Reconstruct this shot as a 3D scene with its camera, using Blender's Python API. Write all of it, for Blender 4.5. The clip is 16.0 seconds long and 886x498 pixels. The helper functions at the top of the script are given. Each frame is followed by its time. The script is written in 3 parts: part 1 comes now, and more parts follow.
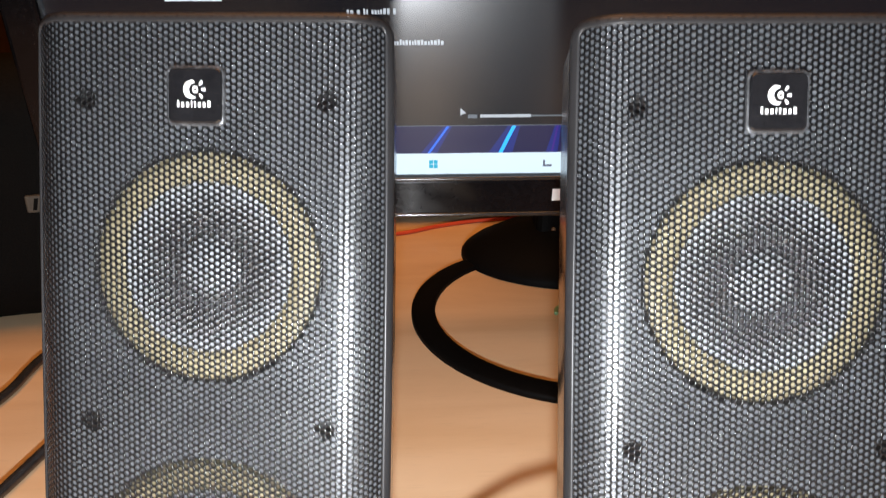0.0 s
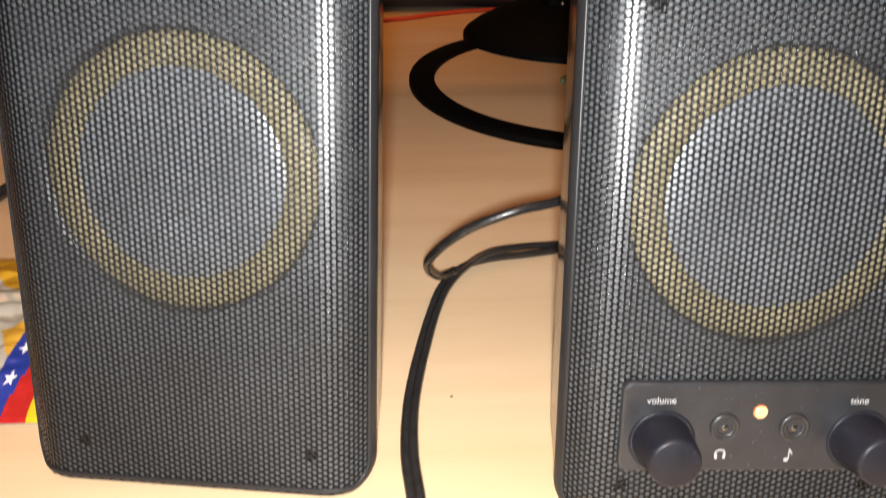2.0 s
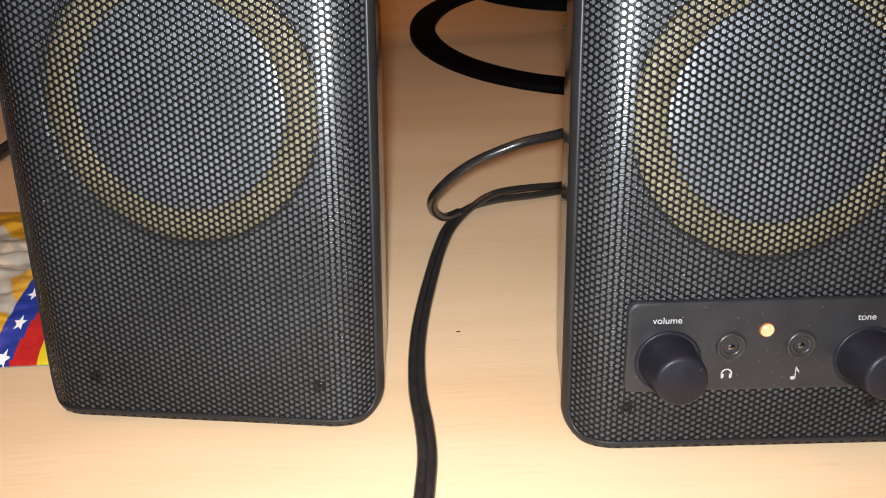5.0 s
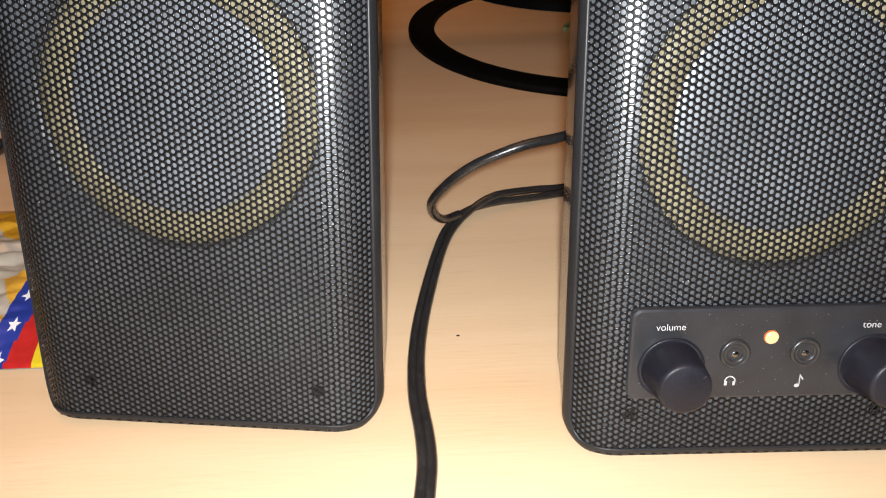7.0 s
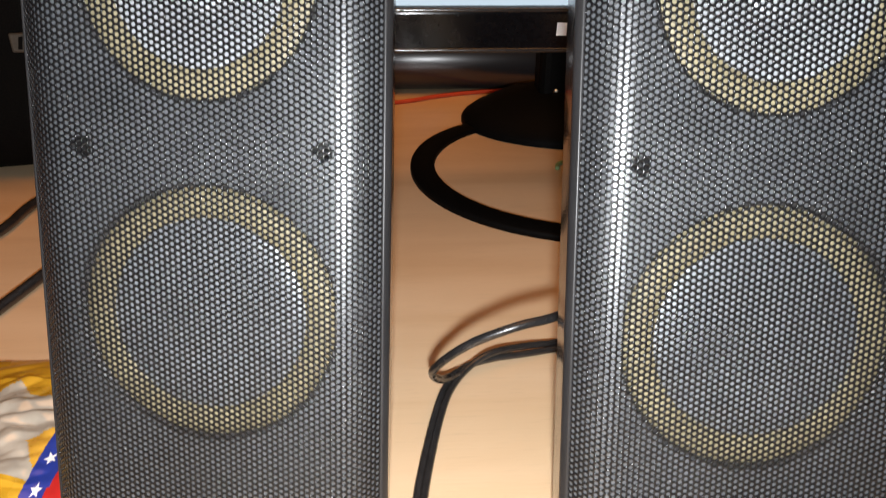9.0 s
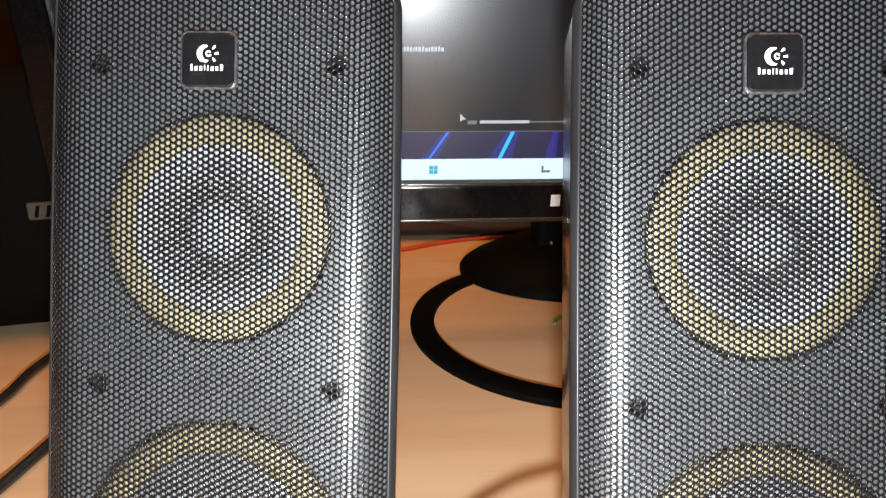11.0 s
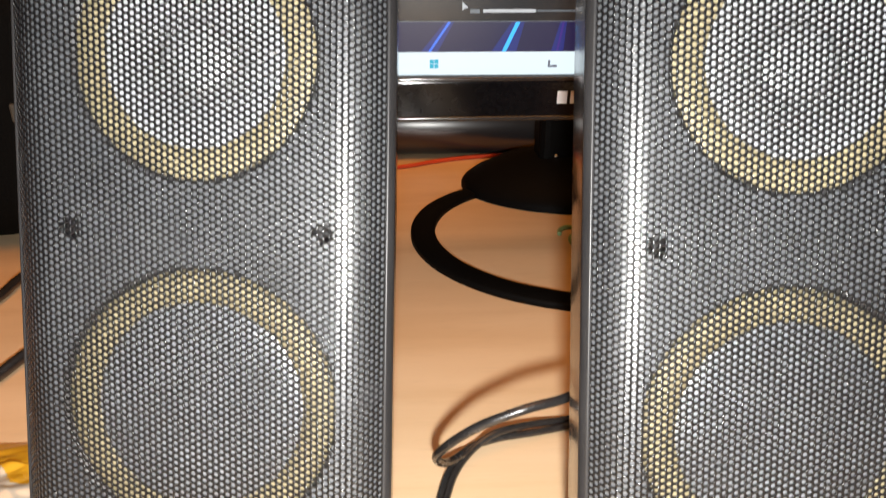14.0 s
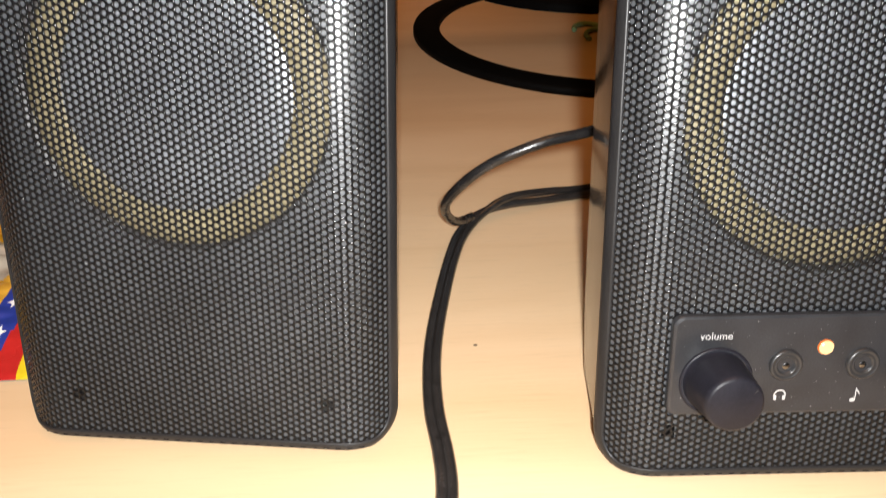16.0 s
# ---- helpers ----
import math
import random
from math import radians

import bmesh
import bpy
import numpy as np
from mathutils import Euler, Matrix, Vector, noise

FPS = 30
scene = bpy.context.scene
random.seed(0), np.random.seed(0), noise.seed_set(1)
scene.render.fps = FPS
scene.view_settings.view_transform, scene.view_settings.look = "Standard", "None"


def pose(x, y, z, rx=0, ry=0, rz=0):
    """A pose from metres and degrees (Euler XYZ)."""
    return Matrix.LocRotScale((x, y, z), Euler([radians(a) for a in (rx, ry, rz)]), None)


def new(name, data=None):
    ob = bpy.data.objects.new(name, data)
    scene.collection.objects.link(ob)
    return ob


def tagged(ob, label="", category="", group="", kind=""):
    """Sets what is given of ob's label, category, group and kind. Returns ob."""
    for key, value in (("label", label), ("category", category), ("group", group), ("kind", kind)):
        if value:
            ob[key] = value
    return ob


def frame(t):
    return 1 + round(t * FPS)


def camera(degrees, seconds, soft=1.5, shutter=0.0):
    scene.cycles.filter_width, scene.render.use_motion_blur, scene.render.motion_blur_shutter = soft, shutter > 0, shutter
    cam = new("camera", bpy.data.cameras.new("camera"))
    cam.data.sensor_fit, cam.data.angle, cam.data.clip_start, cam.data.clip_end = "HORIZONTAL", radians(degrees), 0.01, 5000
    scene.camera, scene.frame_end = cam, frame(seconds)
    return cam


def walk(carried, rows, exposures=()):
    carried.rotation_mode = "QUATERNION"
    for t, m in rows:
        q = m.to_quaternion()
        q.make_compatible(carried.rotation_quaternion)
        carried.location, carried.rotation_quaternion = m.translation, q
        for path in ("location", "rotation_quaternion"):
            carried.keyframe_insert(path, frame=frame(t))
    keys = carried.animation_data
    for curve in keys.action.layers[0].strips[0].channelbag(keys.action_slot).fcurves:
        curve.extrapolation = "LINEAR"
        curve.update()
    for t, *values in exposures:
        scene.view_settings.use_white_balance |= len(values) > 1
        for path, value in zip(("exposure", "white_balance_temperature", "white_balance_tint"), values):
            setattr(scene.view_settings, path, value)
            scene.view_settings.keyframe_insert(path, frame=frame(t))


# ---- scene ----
cam = camera(64.81, 16.0, soft=1.1, shutter=0.5)
# seconds, place, heading, pitch, lean
PATH = [
    (0, 0.05841, -0.11794, 0.22967, -2.519, -20.693, -0.071),
    (0.5, 0.05891, -0.11932, 0.20892, -2.487, -21.653, -0.104),
    (1, 0.05941, -0.11931, 0.18633, -2.048, -24.770, -0.715),
    (1.5, 0.06034, -0.12178, 0.17001, -1.596, -28.229, -0.950),
    (2, 0.05950, -0.12890, 0.15472, -2.473, -31.291, 0.439),
    (2.5, 0.05997, -0.12917, 0.13865, -2.318, -34.068, -0.516),
    (3, 0.06235, -0.12891, 0.13757, -1.755, -35.473, -0.841),
    (3.5, 0.06321, -0.13519, 0.14525, -2.344, -34.763, -0.334),
    (4, 0.06378, -0.13810, 0.14734, -2.091, -33.939, -1.271),
    (4.5, 0.06160, -0.13554, 0.14572, -1.719, -33.928, -1.429),
    (7, 0.05908, -0.13096, 0.14555, -2.160, -34.030, -0.769),
    (7.5, 0.05868, -0.12977, 0.15647, -2.012, -32.294, -0.324),
    (8, 0.05767, -0.13328, 0.17100, -2.432, -28.696, 0.572),
    (8.5, 0.05815, -0.13159, 0.17606, -2.805, -27.977, 0.439),
    (9, 0.05666, -0.13180, 0.18090, -2.736, -27.031, 0.307),
    (9.5, 0.05669, -0.13213, 0.19333, -2.860, -24.464, 0.211),
    (10, 0.05291, -0.13099, 0.20131, -3.185, -21.832, 0.436),
    (12.5, 0.05976, -0.12104, 0.22092, -2.586, -15.203, -0.281),
    (13, 0.05988, -0.12051, 0.20774, -2.552, -16.802, -0.077),
    (13.5, 0.05706, -0.12064, 0.19471, -2.713, -19.795, -0.278),
    (14, 0.05552, -0.12121, 0.18268, -2.831, -22.233, 0.034),
    (14.5, 0.05524, -0.12160, 0.16715, -2.602, -24.875, -0.548),
    (15, 0.05267, -0.12098, 0.15501, -2.841, -28.295, 0.233),
    (15.5, 0.05388, -0.12047, 0.14450, -2.523, -30.648, -0.434),
    (16, 0.05377, -0.11964, 0.13616, -2.466, -33.311, -0.554),
]
EXPOSURES = [(0, 0.25, 6250, 10), (0.5, 0.4, 6500, 10), (1, 0.22, 6650, 10), (2, -0.32, 6650, 10), (3, -0.98, 6650, 10), (3.5, -1.03, 6500, 10), (4.5, -0.9, 6300, 10), (7, -0.66, 6350, 10), (8, -0.52, 6300, 10), (9, -0.25, 6400, 10), (10, 0, 6400, 10), (12.5, 0.42, 6500, 10), (13.5, 0.3, 6850, 10), (14, 0.26, 6850, 10), (14.5, 0.1, 6800, 10), (15, -0.1, 6700, 10), (15.5, -0.27, 6700, 10), (16, -0.52, 6700, 10)]
walk(cam, [(t, pose(x, y, z, 90 + pitch, 0, yaw) @ pose(0, 0, 0, 0, 0, roll)) for t, x, y, z, yaw, pitch, roll in PATH], EXPOSURES)

FLASH_POWER, FLASH_AT = 6.9, (0.0570, -0.152, 0.160)
RX, RY, RYAW = 0.14012, -0.01686, -1.650

# World, flash lamp and exposure
world = bpy.data.worlds.new("room_dark")
scene.world = world
world.use_nodes = True
world.node_tree.nodes["Background"].inputs[0].default_value = (1.0, 0.58, 0.31, 1)
world.node_tree.nodes["Background"].inputs[1].default_value = 0.06

flash_data = bpy.data.lights.new("phone_flash", "POINT")
flash_data.energy = FLASH_POWER
flash_data.color = (0.97, 0.985, 1.0)
flash_data.shadow_soft_size = 0.006
flash = new("phone_flash", flash_data)
flash.location = FLASH_AT

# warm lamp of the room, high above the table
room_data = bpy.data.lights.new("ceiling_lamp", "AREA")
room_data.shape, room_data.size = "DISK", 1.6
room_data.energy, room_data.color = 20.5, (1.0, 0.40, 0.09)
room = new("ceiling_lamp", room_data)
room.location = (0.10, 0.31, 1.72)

# ---------------------------------------------------------------- materials


def mat(name, color, rough=0.5, metal=0.0, spec=0.5, coat=0.0):
    m = bpy.data.materials.new(name)
    m.use_nodes = True
    b = m.node_tree.nodes["Principled BSDF"]
    b.inputs["Base Color"].default_value = (*color, 1)
    b.inputs["Roughness"].default_value = rough
    b.inputs["Metallic"].default_value = metal
    b.inputs["Specular IOR Level"].default_value = spec
    b.inputs["Coat Weight"].default_value = coat
    return m


def grain(m, scale=400.0, amount=0.25, bump=0.0, stretch=(1, 1, 1), big=25.0, big_amount=0.15, rough_var=0.1):
    """Two scales of noise over colour, roughness and relief."""
    nt = m.node_tree
    b = nt.nodes["Principled BSDF"]
    co = nt.nodes.new("ShaderNodeTexCoord")
    mp = nt.nodes.new("ShaderNodeMapping")
    mp.inputs["Scale"].default_value = stretch
    nt.links.new(co.outputs["Object"], mp.inputs["Vector"])
    fine = nt.nodes.new("ShaderNodeTexNoise")
    fine.inputs["Scale"].default_value = scale
    fine.inputs["Detail"].default_value = 4
    wide = nt.nodes.new("ShaderNodeTexNoise")
    wide.inputs["Scale"].default_value = big
    wide.inputs["Detail"].default_value = 3
    for n in (fine, wide):
        nt.links.new(mp.outputs["Vector"], n.inputs["Vector"])
    r1 = nt.nodes.new("ShaderNodeMapRange")
    r1.inputs["From Min"].default_value, r1.inputs["From Max"].default_value = 0.3, 0.7
    r1.inputs["To Min"].default_value, r1.inputs["To Max"].default_value = 1 - amount, 1 + amount
    r2 = nt.nodes.new("ShaderNodeMapRange")
    r2.inputs["From Min"].default_value, r2.inputs["From Max"].default_value = 0.3, 0.7
    r2.inputs["To Min"].default_value, r2.inputs["To Max"].default_value = 1 - big_amount, 1 + big_amount
    nt.links.new(fine.outputs["Fac"], r1.inputs["Value"])
    nt.links.new(wide.outputs["Fac"], r2.inputs["Value"])
    mu = nt.nodes.new("ShaderNodeMath")
    mu.operation = "MULTIPLY"
    nt.links.new(r1.outputs["Result"], mu.inputs[0])
    nt.links.new(r2.outputs["Result"], mu.inputs[1])
    sc = nt.nodes.new("ShaderNodeVectorMath")
    sc.operation = "SCALE"
    sc.inputs[0].default_value = b.inputs["Base Color"].default_value[:3]
    nt.links.new(mu.outputs[0], sc.inputs["Scale"])
    nt.links.new(sc.outputs[0], b.inputs["Base Color"])
    ro = b.inputs["Roughness"].default_value
    r3 = nt.nodes.new("ShaderNodeMapRange")
    r3.inputs["To Min"].default_value, r3.inputs["To Max"].default_value = max(0.03, ro - rough_var), min(1, ro + rough_var)
    nt.links.new(wide.outputs["Fac"], r3.inputs["Value"])
    nt.links.new(r3.outputs["Result"], b.inputs["Roughness"])
    if bump:
        bp = nt.nodes.new("ShaderNodeBump")
        bp.inputs["Strength"].default_value = 0.6
        bp.inputs["Distance"].default_value = bump
        nt.links.new(fine.outputs["Fac"], bp.inputs["Height"])
        nt.links.new(bp.outputs["Normal"], b.inputs["Normal"])
    return m


def glow(name, color, strength, gloss=0.25):
    m = mat(name, (0.01, 0.01, 0.01), gloss)
    b = m.node_tree.nodes["Principled BSDF"]
    b.inputs["Emission Color"].default_value = (*color, 1)
    b.inputs["Emission Strength"].default_value = strength
    return m


def wood_material():
    m = mat("beech_wood", (0.62, 0.40, 0.22), 0.32, spec=0.45)
    nt = m.node_tree
    b = nt.nodes["Principled BSDF"]
    co = nt.nodes.new("ShaderNodeTexCoord")

    def noise_at(stretch, scale, detail, distort=0.0):
        mp = nt.nodes.new("ShaderNodeMapping")
        mp.inputs["Scale"].default_value = stretch
        nt.links.new(co.outputs["Object"], mp.inputs["Vector"])
        n = nt.nodes.new("ShaderNodeTexNoise")
        n.inputs["Scale"].default_value, n.inputs["Detail"].default_value = scale, detail
        n.inputs["Distortion"].default_value = distort
        nt.links.new(mp.outputs["Vector"], n.inputs["Vector"])
        return n.outputs["Fac"]

    wide = noise_at((1.2, 9, 1), 3.0, 4, 0.6)
    flecks = noise_at((60, 900, 1), 1.0, 3)
    ramp = nt.nodes.new("ShaderNodeValToRGB")
    ramp.color_ramp.elements[0].position, ramp.color_ramp.elements[0].color = 0.32, (0.65, 0.445, 0.255, 1)
    ramp.color_ramp.elements[1].position, ramp.color_ramp.elements[1].color = 0.62, (0.74, 0.54, 0.34, 1)
    nt.links.new(wide, ramp.inputs["Fac"])
    fl = nt.nodes.new("ShaderNodeMapRange")
    fl.inputs["From Min"].default_value, fl.inputs["From Max"].default_value = 0.28, 0.42
    fl.inputs["To Min"].default_value, fl.inputs["To Max"].default_value = 0.93, 1.0
    nt.links.new(flecks, fl.inputs["Value"])
    sc = nt.nodes.new("ShaderNodeVectorMath")
    sc.operation = "SCALE"
    nt.links.new(ramp.outputs["Color"], sc.inputs[0])
    nt.links.new(fl.outputs["Result"], sc.inputs["Scale"])
    nt.links.new(sc.outputs[0], b.inputs["Base Color"])
    bp = nt.nodes.new("ShaderNodeBump")
    bp.inputs["Strength"].default_value, bp.inputs["Distance"].default_value = 0.25, 0.0002
    nt.links.new(flecks, bp.inputs["Height"])
    nt.links.new(bp.outputs["Normal"], b.inputs["Normal"])
    return m


M_WOOD = wood_material()
M_GRILLE = grain(mat("coated_grille_steel", (0.005, 0.0052, 0.006), 0.24, metal=0.0, spec=0.30), 900, 0.15, 0, big=30, big_amount=0.2)
M_BAFFLE = grain(mat("grey_baffle_plastic", (0.072, 0.077, 0.083), 0.38, metal=0.12, spec=1.0), 700, 0.12, 0, big=40, big_amount=0.2)
M_RIM = grain(mat("black_rim_plastic", (0.018, 0.018, 0.019), 0.42, spec=0.3), 1500, 0.15, 0.00003, big=40)
M_CABINET = grain(mat("black_cabinet_plastic", (0.03, 0.028, 0.028), 0.18, spec=0.8), 1200, 0.15, 0.00004, big=30)
M_GOLD = grain(mat("ochre_foam_surround", (0.205, 0.174, 0.102), 0.55, spec=0.35), 600, 0.15, 0.0, big=60, big_amount=0.12)
M_CONE = grain(mat("silver_cone", (0.30, 0.31, 0.325), 0.48, metal=0.18, spec=0.45), 500, 0.1, 0, big=60, big_amount=0.12)
M_PASSIVE = grain(mat("grey_radiator_disc", (0.185, 0.195, 0.21), 0.38, metal=0.2), 500, 0.12, 0, big=50, big_amount=0.15)
M_WELL = mat("dark_well_plastic", (0.034, 0.034, 0.034), 0.6)
# driver frame, coloured dark so its exposed edge gives the shadow round each surround
M_FRAME = mat("shade_dark_driver_frame", (0.035, 0.035, 0.037), 0.5)
M_BADGE = grain(mat("gloss_black_badge", (0.008, 0.008, 0.009), 0.14), 900, 0.2, 0, big=200, rough_var=0.05)
M_BEZELCLEAR = grain(mat("clear_badge_edge", (0.045, 0.047, 0.05), 0.25, metal=0.1), 1500, 0.4, 0.0003, big=300, big_amount=0.4)
M_PRINT = mat("white_print", (0.82, 0.82, 0.82), 0.5)
M_PRINT_GREY = mat("grey_print", (0.42, 0.42, 0.42), 0.5)
M_PANEL = grain(mat("charcoal_panel_plastic", (0.022, 0.023, 0.026), 0.33, spec=0.5), 2500, 0.2, 0.00002, big=120, big_amount=0.2)
M_KNOB = grain(mat("black_knob_plastic", (0.012, 0.012, 0.017), 0.42, spec=0.25), 1500, 0.2, 0, big=120)
M_JACK = mat("jack_ring_plastic", (0.022, 0.022, 0.023), 0.36)
M_JACKMETAL = mat("jack_contact_glint_metal", (0.22, 0.22, 0.22), 0.25, metal=1.0)
M_LED = glow("amber_led", (1.0, 0.26, 0.04), 1.3)
M_LEDCORE = glow("led_core", (1.0, 0.66, 0.32), 2.3)
M_LINT = mat("pale_lint", (0.5, 0.5, 0.48), 0.9)
M_DUST = mat("dust_fleck", (0.22, 0.22, 0.22), 0.9)
M_CABLE = grain(mat("black_cable_sheath", (0.021, 0.019, 0.018), 0.24, spec=0.8), 1800, 0.3, 0.00002, big=300, big_amount=0.25, rough_var=0.06)
M_WORNCABLE = grain(mat("worn_grey_cable_sheath", (0.016, 0.015, 0.015), 0.26, spec=0.6), 1800, 0.25, 0.00002, big=200, big_amount=0.25, rough_var=0.06)
M_GLOSSBLACK = grain(mat("piano_black_plastic", (0.005, 0.0045, 0.005), 0.12, spec=0.18), 300, 0.2, 0, big=30, rough_var=0.05)
M_EDGE = mat("polished_black_edge", (0.02, 0.018, 0.017), 0.16, spec=0.8)
M_TUBE = mat("satin_black_tube", (0.02, 0.02, 0.022), 0.28, spec=0.9)
M_MATTEBLACK = grain(mat("matt_black_plastic", (0.009, 0.008, 0.008), 0.45), 600, 0.25, 0, big=30)
M_STAND = grain(mat("stand_black_plastic", (0.003, 0.003, 0.003), 0.6, spec=0.05), 600, 0.25, 0, big=30)
M_RED = mat("red_cable_sheath", (0.55, 0.06, 0.02), 0.4)
M_WALL = grain(mat("dim_brown_wall", (0.05, 0.03, 0.02), 0.8), 60, 0.1, 0, big=3)

# ---------------------------------------------------------------- mesh helpers


def ob_from(name, verts, faces, material, parent=None, label="", smooth=False):
    me = bpy.data.meshes.new(name)
    me.from_pydata([tuple(v) for v in verts], [], [tuple(f) for f in faces])
    me.materials.append(material)
    if smooth:
        me.polygons.foreach_set("use_smooth", [True] * len(me.polygons))
    me.update()
    o = new(name, me)
    o.parent = parent
    if label:
        o["label"] = label
    return o


def part(name, bm, material, parent=None, label="", smooth=False):
    me = bpy.data.meshes.new(name)
    bmesh.ops.recalc_face_normals(bm, faces=bm.faces)
    bm.to_mesh(me)
    bm.free()
    me.materials.append(material)
    if smooth:
        me.polygons.foreach_set("use_smooth", [True] * len(me.polygons))
    o = new(name, me)
    o.parent = parent
    if label:
        o["label"] = label
    return o


def thing(name, m, label, category, group="", kind=""):
    e = new(name)
    e.empty_display_size = 0.02
    e.matrix_world = m
    return tagged(e, label, category, group, kind)


def box_bm(x0, x1, y0, y1, z0, z1, bevel=0.0, seg=2, bm=None):
    bm = bm or bmesh.new()
    got = bmesh.ops.create_cube(bm, size=1, matrix=Matrix.Translation(((x0 + x1) / 2, (y0 + y1) / 2, (z0 + z1) / 2)) @ Matrix.Diagonal((x1 - x0, y1 - y0, z1 - z0, 1)))
    if bevel:
        edges = list({e for v in got["verts"] for e in v.link_edges})
        bmesh.ops.bevel(bm, geom=edges, offset=bevel, segments=seg, affect="EDGES", profile=0.5)
    return bm


def lathe(profile, segs=48, axis_m=Matrix()):
    """Turn (radius, height) pairs about the local Y axis; height runs along -Y, towards the viewer."""
    bm = bmesh.new()
    rings = []
    for r, h in profile:
        if r < 1e-7:
            rings.append([bm.verts.new(axis_m @ Vector((0, -h, 0)))])
        else:
            rings.append([bm.verts.new(axis_m @ Vector((r * math.cos(a), -h, r * math.sin(a)))) for a in np.linspace(0, 2 * math.pi, segs, endpoint=False)])
    for a, b in zip(rings[:-1], rings[1:]):
        for i in range(segs):
            j = (i + 1) % segs
            if len(a) == 1 and len(b) == 1:
                continue
            if len(a) == 1:
                bm.faces.new((a[0], b[i], b[j]))
            elif len(b) == 1:
                bm.faces.new((a[i], b[0], a[j]))
            else:
                bm.faces.new((a[i], b[i], b[j], a[j]))
    return bm


def tube(name, pts, radius, material, parent=None, label="", flat=1.0, segs=12, twist=0.0):
    """A cable: a smooth sweep of an oval through the points."""
    p = [Vector(q) for q in pts]
    fine = []
    n = len(p)
    for i in range(n - 1):
        a, b, c, d = p[max(i - 1, 0)], p[i], p[i + 1], p[min(i + 2, n - 1)]
        for k in range(8):
            t = k / 8
            fine.append(0.5 * ((2 * b) + (c - a) * t + (2 * a - 5 * b + 4 * c - d) * t * t + (3 * b - a - 3 * c + d) * t ** 3))
    fine.append(p[-1])
    verts, faces = [], []
    for i, q in enumerate(fine):
        d = (fine[min(i + 1, len(fine) - 1)] - fine[max(i - 1, 0)]).normalized()
        side = d.cross(Vector((0, 0, 1))).normalized()
        up = side.cross(d)
        tw = twist * i / len(fine)
        s2, u2 = side * math.cos(tw) + up * math.sin(tw), up * math.cos(tw) - side * math.sin(tw)
        for a in range(segs):
            w = 2 * math.pi * a / segs
            verts.append(q + s2 * radius * math.cos(w) + u2 * radius * flat * math.sin(w))
    for i in range(len(fine) - 1):
        for a in range(segs):
            b = (a + 1) % segs
            faces.append((i * segs + a, i * segs + b, (i + 1) * segs + b, (i + 1) * segs + a))
    faces.append(tuple(range(segs)))
    faces.append(tuple(range(len(verts) - 1, len(verts) - segs - 1, -1)))
    return ob_from(name, verts, faces, material, parent, label, True)


# ---------------------------------------------------------------- room

bm = box_bm(-0.75, 0.9, -0.45, 0.85, -0.03, 0.0, 0.002)
tagged(part("table_top", bm, M_WOOD), "light beech wooden table top with fine grain", "table", kind="structure")
bm = box_bm(-2.5, 2.5, -2.5, 2.0, -0.78, -0.75)
tagged(part("floor", bm, M_WALL), "dark floor of an unlit room", "floor", kind="structure")
for nm, b in (("wall_north", (-2.5, 2.5, 2.0, 2.1, -0.75, 1.8)), ("wall_south", (-2.5, 2.5, -2.6, -2.5, -0.75, 1.8)), ("wall_east", (2.5, 2.6, -2.5, 2.0, -0.75, 1.8)), ("wall_west", (-2.6, -2.5, -2.5, 2.0, -0.75, 1.8))):
    tagged(part(nm, box_bm(*b), M_WALL), "dim brown wall of an unlit room", "wall", kind="structure")
tagged(part("ceiling", box_bm(-2.5, 2.5, -2.5, 2.0, 1.8, 1.85), M_WALL), "dim ceiling of an unlit room", "ceiling", kind="structure")

# ---------------------------------------------------------------- loudspeakers
# Face coordinates: s across the bent face, v up the face, n out of it. All in metres.
HALF_FLAT, BEND_R, BEND_MAX = 0.0343, 0.0130, radians(45)
S_MAX = HALF_FLAT + BEND_R * BEND_MAX + 0.0036  # edge of the grille
S_OUT = S_MAX + 0.0034  # outer edge of the rim
TOP, CORNER, CORNER_TOP = 0.2313, 0.0092, 0.0052
WOOFER, RADIATOR = (0.0003, 0.1682, 0.0286), (0.0003, 0.0845, 0.0332)
SCREWS = [(sx * 0.0307, v) for v in (0.2098, 0.1276, 0.0122) for sx in (-1, 1)]


def on_face(s, v, n=0.0):
    """Local place (x, y, z before leaning) of a point of the bent face."""
    a = max(-BEND_MAX, min(BEND_MAX, (abs(s) - HALF_FLAT) / BEND_R)) if abs(s) > HALF_FLAT else 0.0
    if a == 0.0:
        return Vector((s, -n, v))
    over = abs(s) - HALF_FLAT - BEND_R * a
    x = HALF_FLAT + (BEND_R + n) * math.sin(a) + over * math.cos(a)
    d = BEND_R - (BEND_R + n) * math.cos(a) + over * math.sin(a)
    h = v / TOP
    slim = 0.0009 * max(0, h - 0.6) ** 2 / 0.16
    x -= slim * min(1, (x - HALF_FLAT) / 0.012)
    return Vector((math.copysign(x, s), d, v))


def rounded(half, v0, v1, r, k=10, rt=None):
    """A rounded rectangle in (s, v), anticlockwise from the lower right."""
    out = []
    rt = rt or r
    for sx, q, a0 in ((1, r, -90), (1, rt, 0), (-1, rt, 90), (-1, r, 180)):
        cx, cv = sx * (half - q), (v1 - q if a0 in (0, 90) else v0 + q)
        for i in range(k + 1):
            a = radians(a0 + 90 * i / k)
            out.append((cx + q * math.cos(a), cv + q * math.sin(a)))
    return out


